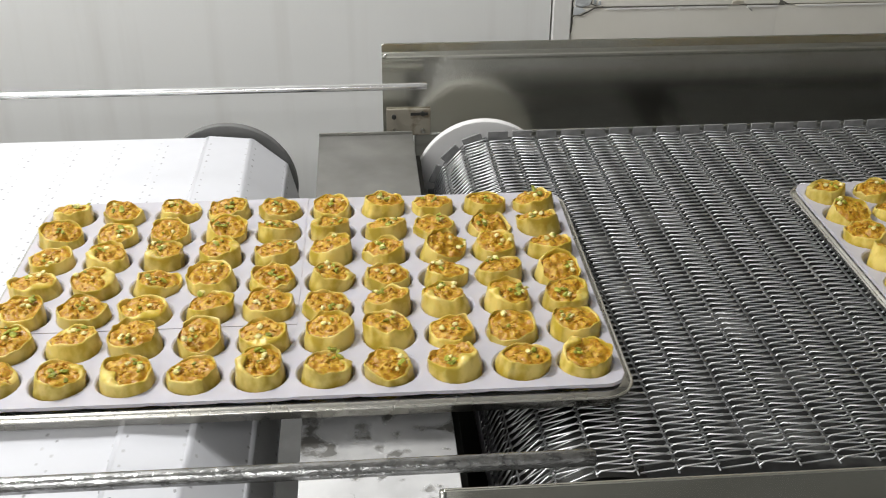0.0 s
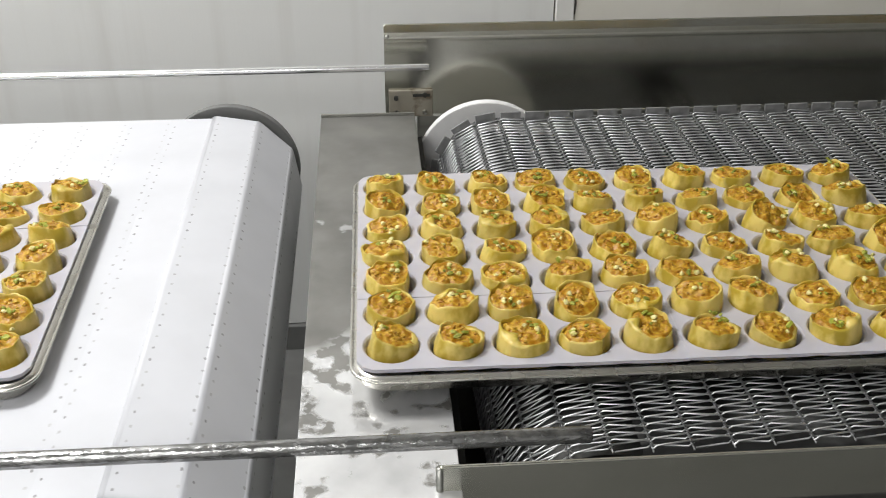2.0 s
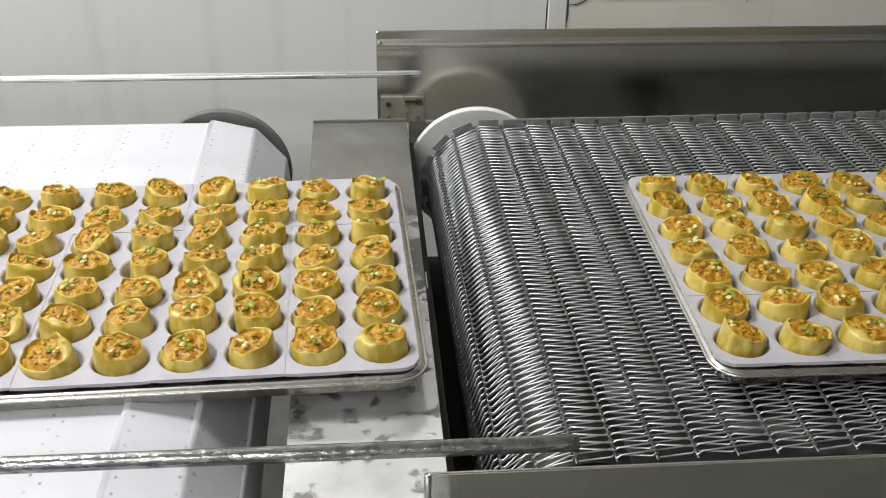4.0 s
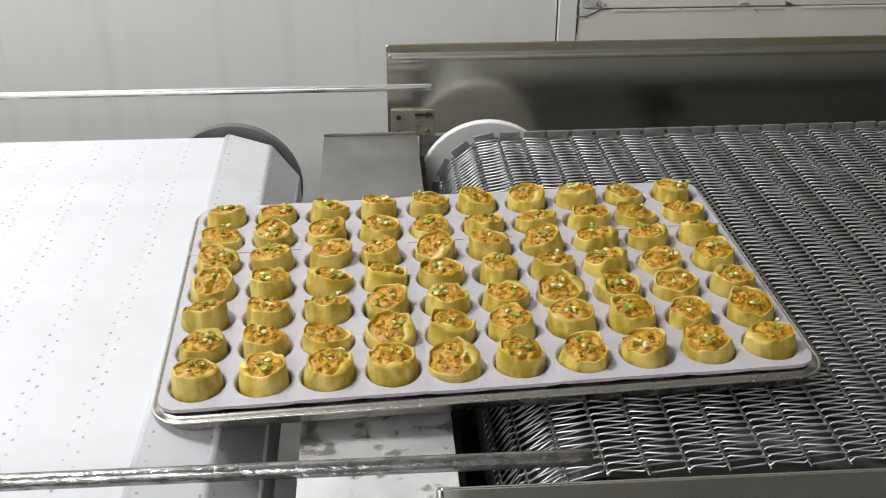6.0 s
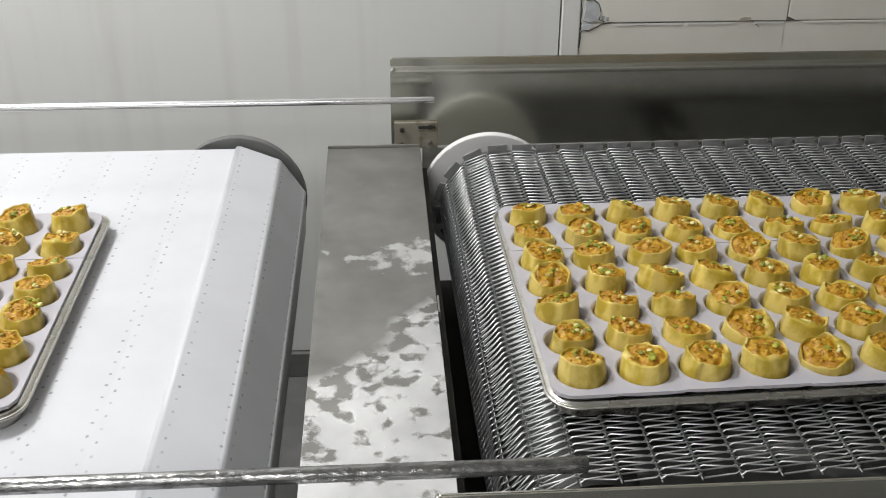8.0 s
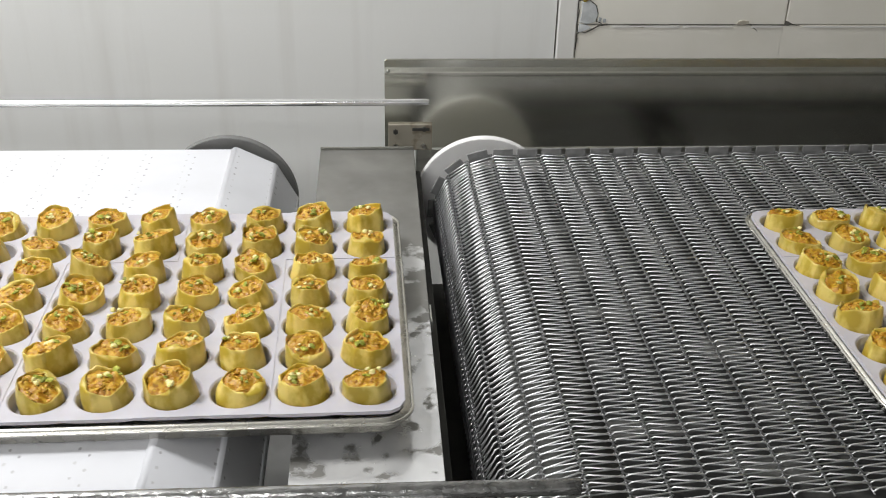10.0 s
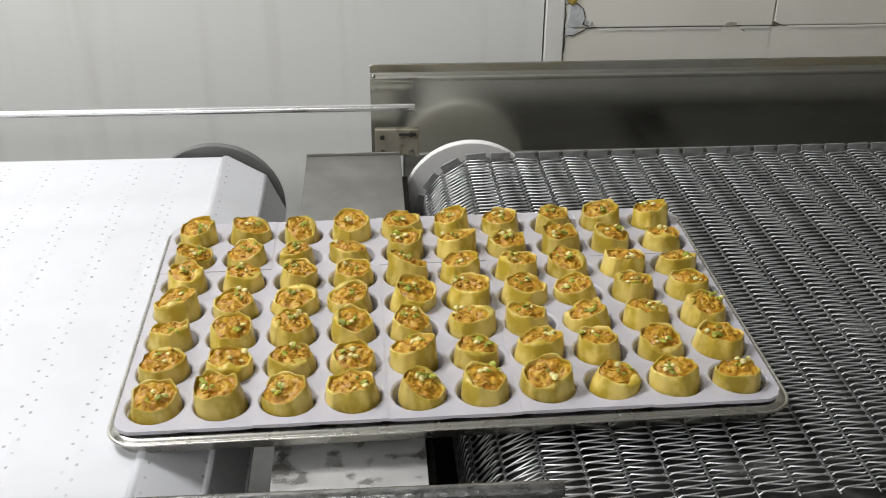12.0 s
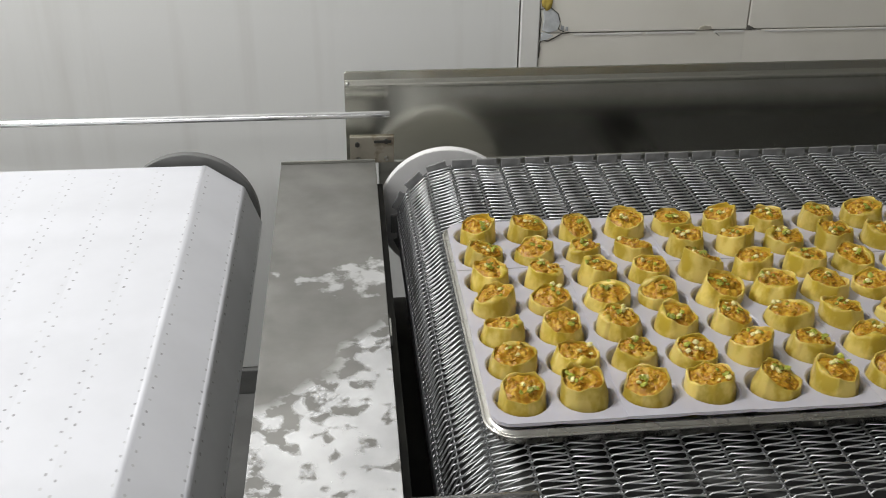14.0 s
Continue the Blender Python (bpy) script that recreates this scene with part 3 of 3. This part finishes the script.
def filling_mesh(seed, r, h, lean, ph, hollow):
    """A heaped uneven bed with soft lumps, short shreds and green crumbs lying on it."""
    rnd = random.Random(seed + 500)
    bm = bmesh.new()

    def top(x, y):
        d = math.hypot(x, y) / r
        return h * 0.90 + lean * (x * math.cos(ph) + y * math.sin(ph)) / r + 0.0032 * (1 - d * d) + 0.0042 * noise.noise(Vector((x * 130 + seed * 3.1, y * 130, seed)))
    def crumb(x, y):
        """Tangled shreds: ridges of two sizes."""
        p = Vector((x * 260 + seed * 7.3, y * 260, seed * 1.9))
        twist = noise.noise(p * 0.5) * 2.2
        a = 1 - 2 * abs(noise.noise(Vector((p.x + twist, p.y * 1.6, p.z))))
        b = 1 - 2 * abs(noise.noise(Vector((p.x * 1.9, p.y * 2.3 + twist, p.z + 9))))
        return 0.0021 * a + 0.0012 * b - 0.0022
    seg, rounds = 44, 13
    turns, reach = np.array([a for a, q in hollow]), np.array([q for a, q in hollow])

    def room(a):
        return float(np.interp(a % (2 * math.pi), turns, reach, period=2 * math.pi))
    middle = bm.verts.new((0, 0, top(0, 0) + crumb(0, 0)))
    rings = []
    for k in range(1, rounds + 1):
        ring = []
        for i in range(seg):
            a = 2 * math.pi * (i + 0.5 * (k % 2)) / seg
            q = 1.01 * room(a) * k / rounds
            x, y = q * math.cos(a), q * math.sin(a)
            ring.append(bm.verts.new((x, y, top(x, y) + crumb(x, y) * (1 if k < rounds else 0.3) - (0.0012 if k == rounds else 0))))
        rings.append(ring)
    for i in range(seg):
        bm.faces.new((middle, rings[0][i], rings[0][(i + 1) % seg]))
    for p, q in zip(rings, rings[1:]):
        for i in range(seg):
            bm.faces.new((p[i], p[(i + 1) % seg], q[(i + 1) % seg], q[i]))
    for k in range(18):
        a = rnd.uniform(0, 6.28)
        d = room(a) * 0.80 * math.sqrt(rnd.random())
        x, y = d * math.cos(a), d * math.sin(a)
        m = Matrix.Translation((x, y, top(x, y) + rnd.uniform(-0.0010, 0.0008))) @ pose(0, 0, 0, rnd.uniform(-30, 30), rnd.uniform(-30, 30), rnd.uniform(0, 360))
        size = (rnd.uniform(0.0016, 0.0030), rnd.uniform(0.0012, 0.0020), rnd.uniform(0.0008, 0.0014)) if k % 4 else (rnd.uniform(0.0030, 0.0046), 0.0009, 0.0009)
        vs = [bm.verts.new(m @ Vector((c.x * size[0], c.y * size[1], c.z * size[2]))) for c in (v * rnd.uniform(0.78, 1.22) for v in BALL[0])]
        for f in BALL[1]:
            bm.faces.new([vs[i] for i in f])
    return mesh_of("filling", bm, FILLING, True)


def nut_mesh(seed, mat, k):
    rnd = random.Random(seed + 900)
    bm = bmesh.new()
    bmesh.ops.create_icosphere(bm, subdivisions=1, radius=1)
    sx, sy, sz = rnd.uniform(0.0022, 0.0040) * k, rnd.uniform(0.0018, 0.0030) * k, rnd.uniform(0.0013, 0.0021) * k
    for v in bm.verts:
        v.co = Vector((v.co.x * sx, v.co.y * sy, v.co.z * sz)) * rnd.uniform(0.66, 1.25)
    return mesh_of("pistachio_piece", bm, mat, False)


KINDS = {}
for family, (low, high, cone) in enumerate(((0.0225, 0.0285, 0.00), (0.0235, 0.030, 0.03), (0.0265, 0.0345, 0.08))):
    KINDS[family] = []
    for s in range(14):
        dough, r, h, lean, ph, hollow = dough_mesh(s + 20 * family, low, high, cone)
        KINDS[family].append((dough, filling_mesh(s + 20 * family, r, h, lean, ph, hollow), r, h))
NUTS = [nut_mesh(s, NUT, 0.75 + 0.11 * s) for s in range(6)] + [nut_mesh(s + 10, KERNEL, 0.8 + 0.15 * s) for s in range(4)]
INSERTS = {}


def insert(c0, c1, r0, r1, k):
    key = (c0, c1, r0, r1, k)
    if key not in INSERTS:
        INSERTS[key] = insert_mesh(c0, c1, r0, r1, 0.0007 * k)
    return INSERTS[key]


def loaded_tray(seed, family, tilt, splits, row_split, rows):
    """A tray, its inserts and its seventy pastries, all carried by the same rows."""
    rnd = random.Random(seed * 77 + 5)
    tray = tagged(new("baking_tray", TRAY), "shiny worn metal baking tray carrying rows of small round pastries", "tray", "trays on the conveyors")
    part("rolled_rim", TRAY_RIM, None, tray, "rolled shiny rim")
    moving.append((tray, rows))
    for a, b in zip(splits, splits[1:]):
        for c, d in ((0, row_split), (row_split, ROWS)):
            k = (splits.index(a) + (c > 0)) % 2
            ob = tagged(new("plastic_insert", insert(a, b, c, d, k)), "white moulded plastic insert with round cups lying in a baking tray", "tray insert", "inserts in the trays")
            moving.append((ob, rows))
    for i in range(COLS):
        for j in range(ROWS):
            dough, fill, r, h = KINDS[family][rnd.randrange(14)]
            spin = rnd.uniform(0, 360)
            local = pose(COL[i] + rnd.uniform(-0.0016, 0.0012), ROW[j] + rnd.uniform(-0.0016, 0.0016), -0.0143 + rnd.uniform(0, 0.0012), rnd.gauss(0, tilt), rnd.gauss(0, tilt), spin)
            ob = tagged(new("pastry", dough), "pale yellow rolled pastry cup with shredded orange filling and pistachio", "pastry", "pastries on the trays")
            tagged(part("filling", fill, None, ob, "golden orange shredded filling"), kind="stuff")
            place = (rnd.uniform(-0.4, 0.4) * r, rnd.uniform(-0.4, 0.4) * r)
            for _ in range(rnd.choice((3, 4, 5, 6, 7))):
                nut = part("pistachio_piece", NUTS[rnd.randrange(10)], None, ob, "chopped pistachio")
                d, a = r * 0.44 * math.sqrt(rnd.random()), rnd.uniform(0, 6.28)
                nut.matrix_basis = pose(place[0] + d * math.cos(a), place[1] + d * math.sin(a), h * 0.93 + 0.0036 + rnd.uniform(-0.0006, 0.0012), rnd.uniform(-30, 30), rnd.uniform(-30, 30), rnd.uniform(0, 360))
            moving.append((ob, [(t, m @ local) for t, m in rows]))


def tray_rows(keys, y, yaw):
    return [(t, pose(x, y, RIM + z, 0, -p, yaw)) for t, x, z, p in keys]


# seconds, place of the rear end along the belts, its height, upward tilt of the front end
def steady(t0, t1, x0, speed, stepping=1.0):
    out, t = [], t0
    while t < t1 - 1e-6:
        out.append((round(t, 2), x0 + speed * (t - t0), 0.0, 0.0))
        t += stepping
    return out


FIRST = steady(0.0, 14.01, 0.813, 0.163, 0.5)
SECOND = [(0.0, -0.076, -0.0005, 0.1), (0.5, 0.0135, 0.0, 0.0), (1.0, 0.102, -0.009, 0.96), (1.25, 0.146, -0.015, 2.4), (1.5, 0.189, -0.0142, 2.2),
          (1.65, 0.216, -0.002, 0.3), (2.0, 0.279, 0.0, 0.0), (2.5, 0.365, 0.0, 0.0), (3.0, 0.447, 0.0, 0.0)] + steady(4.0, 14.01, 0.615, 0.1685)
THIRD = steady(0.0, 2.1, -0.951, 0.1765) + [(2.5, -0.511, 0.0, 0.0), (3.0, -0.422, 0.0, 0.0), (4.2, -0.212, 0.0, 0.0), (4.5, -0.159, 0.012, -2.6), (4.8, -0.106, 0.0, 0.0),
         (5.5, 0.0125, 0.0, 0.15), (6.0, 0.1045, -0.0082, 1.17), (6.5, 0.191, -0.0115, 2.09), (6.65, 0.223, -0.002, 0.4), (7.0, 0.285, 0.0, 0.0), (7.5, 0.368, 0.0, 0.0), (8.0, 0.455, 0.0, 0.0)] + steady(9.0, 14.01, 0.613, 0.158)
FOURTH = steady(0.0, 10.01, -2.028, 0.1765) + [(10.2, -0.226, 0.0, 0.0), (10.5, -0.172, 0.013, -2.9), (10.8, -0.124, 0.0, -0.2), (11.0, -0.089, -0.001, 0.1), (11.5, 0.0, 0.0, 0.0),
          (12.0, 0.092, -0.0032, 0.5), (12.3, 0.144, -0.019, 3.6), (12.5, 0.176, -0.0295, 5.7), (12.68, 0.210, -0.003, 0.8), (13.0, 0.270, 0.0, 0.15), (13.5, 0.356, 0.0, 0.1), (14.0, 0.443, 0.0, 0.05)]
loaded_tray(1, 0, 6.0, (0, 5, 10), 2, tray_rows(FIRST, 0.0, 0.0))
loaded_tray(2, 0, 6.0, (0, 5, 10), 2, tray_rows(SECOND, 0.004, -0.43))
loaded_tray(3, 1, 5.0, (0, 2, 4, 6, 8, 10), 5, tray_rows(THIRD, -0.002, 1.65))
loaded_tray(4, 2, 4.5, (0, 2, 4, 6, 8, 10), 5, tray_rows(FOURTH, 0.001, 0.7))

# ---- wall pieces ----


def wall_panels():
    """Upright white sheets with narrow seams, left of the trim."""
    xs = [0.637 - 0.0] + [0.637 - 1.15 * k for k in range(1, 5)]
    for a, b in zip(xs[1:], xs):
        bm = box(a + 0.0006, b - 0.0024, WALL_Y, WALL_Y + 0.0125, 0.06, 2.7, bevel=0.0008)
        part("panel", bm, PANEL, wall_north)
    part("trim", box(0.6377, 0.6712, WALL_Y - 0.004, WALL_Y + 0.0125, 0.0, 2.7, bevel=0.002), TRIM, wall_north)
    part("baseboard", box(-4.2, 0.6375, WALL_Y - 0.010, WALL_Y + 0.0125, 0.0, 0.058, bevel=0.002), GREYDISC, wall_north)


wall_panels()
JOINT = RIM + 0.025
zs = [JOINT + 0.25 * k for k in range(-3, 8)]
xs = [0.6715, 1.052] + [1.052 + 0.6 * k for k in range(1, 8)]
for j, z in enumerate(zs[:-1]):
    for i, x in enumerate(xs[:-1]):
        off = 0.006 if j == 2 and i == 1 else 0.0
        z0, z1 = max(z, 0.0) + 0.0008, min(zs[j + 1], 2.7) - 0.0008
        if z1 - z0 > 0.02:
            part("block", box(x + 0.0012 - off, min(xs[i + 1], 5.2) - 0.0012, WALL_Y - 0.001, WALL_Y + 0.0125, z0, z1, bevel=0.0015), BLOCK, wall_north)


def blob(x, z, w, h, depth, seed, mat, name, label):
    """A lump of filler with a ragged outline, pressed on the wall."""
    rnd = random.Random(seed)
    bm = bmesh.new()
    rings = []
    for q, d in ((1.0, 0.0), (0.9, depth * 0.7), (0.55, depth), (0.25, depth * 0.85)):
        rings.append([bm.verts.new((x + w * q * math.cos(a) * k, WALL_Y - 0.0012 - d - rnd.uniform(0, depth * 0.2), z + h * q * math.sin(a) * k))
                      for a, k in [(2 * math.pi * i / 18, 1 + 0.28 * noise.noise(Vector((i * 1.7, seed, 0)))) for i in range(18)]])
    for p, q in zip(rings, rings[1:]):
        for i in range(18):
            bm.faces.new((p[i], p[(i + 1) % 18], q[(i + 1) % 18], q[i]))
    bm.faces.new(rings[0])
    bm.faces.new(rings[-1])
    part(name, bm, mat, wall_north, label, True)


PATCH_PALE = material("pale_filler", (0.66, 0.68, 0.69), 0.8, 0.0, (0.50, 0.52, 0.53), 60, 0.8, 0.5, 160)


def shard(outline, depth, mat, name, label):
    """A flat broken piece with its own edge, pressed on the wall."""
    bm = bmesh.new()
    back = [bm.verts.new((x, WALL_Y - 0.0012, RIM + z)) for x, z in outline]
    cx, cz = sum(x for x, z in outline) / len(outline), sum(z for x, z in outline) / len(outline)
    face = [bm.verts.new((cx + (x - cx) * 0.93, WALL_Y - 0.0012 - depth, RIM + cz + (z - cz) * 0.93)) for x, z in outline]
    for i in range(len(outline)):
        k = (i + 1) % len(outline)
        bm.faces.new((back[i], back[k], face[k], face[i]))
    bm.faces.new(back)
    bm.faces.new(face)
    part(name, bm, mat, wall_north, label)


shard([(0.676, 0.030), (0.690, 0.026), (0.704, 0.030), (0.709, 0.043), (0.704, 0.060), (0.690, 0.070), (0.677, 0.066), (0.679, 0.048)], 0.0020, PATCH_PALE, "filler_patch", "pale grey filler in a broken corner")
shard([(0.674, 0.012), (0.684, 0.013), (0.698, 0.020), (0.690, 0.025), (0.676, 0.028)], 0.0014, PATCH_PALE, "filler_patch", "pale grey filler in a broken corner")
shard([(0.710, 0.031), (0.715, 0.031), (0.7155, 0.038), (0.7105, 0.039)], 0.0012, PATCH, "filler_patch", "small grey broken piece")
shard([(0.718, 0.0295), (0.7235, 0.0295), (0.7235, 0.036), (0.719, 0.0365)], 0.0012, PATCH, "filler_patch", "small grey broken piece")
blob(0.683, RIM + 0.083, 0.010, 0.017, 0.004, 8, FOAM, "foam_patch", "yellow foam in a broken corner")
CHIP = material("chipped_cream_plaster", (0.60, 0.56, 0.48), 0.8, 0.0, (0.40, 0.36, 0.29), 90, 0.8, 0.4, 200)
shard([(0.962, 0.0262), (0.972, 0.0255), (0.986, 0.0272), (0.984, 0.0325), (0.972, 0.0340), (0.964, 0.0315)], 0.0016, CHIP, "chip", "chipped cream edge of a block")
shard([(0.775, 0.0205), (0.792, 0.0195), (0.800, 0.0228), (0.782, 0.0240)], 0.0010, CHIP, "chip", "chipped cream edge of a block")
shard([(1.050, 0.0256), (1.058, 0.0258), (1.082, 0.0235), (1.066, 0.0270), (1.055, 0.0325), (1.051, 0.0330)], 0.0010, MORTAR, "crack", "dark broken joint")
# pale pointing squeezed out below the joint
rnd = random.Random(12)
for x0, x1 in ((0.735, 0.86), (0.865, 0.958), (0.99, 1.048), (1.085, 1.32)):
    n = max(4, int((x1 - x0) / 0.012))
    low = [(x0 + (x1 - x0) * k / n, 0.0212 - rnd.uniform(0, 0.0014)) for k in range(n + 1)]
    shard(low + [(x1, 0.0240), (x0, 0.0240)], 0.0012, TRIM, "pointing", "pale pointing along the joint")


def crack(points, r, name="crack"):
    bm = add_data(bmesh.new(), tube([(x, WALL_Y - 0.0012, RIM + z) for x, z in points], r, 5))
    part(name, bm, MORTAR, wall_north, "dark crack in the painted wall")


crack([(0.672, -0.02), (0.674, 0.0), (0.673, 0.008), (0.678, 0.013), (0.688, 0.011), (0.70, 0.017), (0.712, 0.024), (0.728, 0.026)], 0.0014)
crack([(0.674, 0.012), (0.672, 0.03), (0.674, 0.05), (0.671, 0.068), (0.690, 0.072), (0.704, 0.060), (0.708, 0.046), (0.706, 0.032), (0.716, 0.028)], 0.0011)
crack([(0.728, 0.026), (0.78, 0.0245), (0.85, 0.0258), (0.93, 0.0248), (0.99, 0.0262), (1.06, 0.0246)], 0.0008)
crack([(0.966, 0.026), (0.972, 0.031), (0.982, 0.030), (0.990, 0.024), (1.002, 0.014)], 0.0007)


def motions():
    for thing, rows in moving:
        walk(thing, rows)


motions()
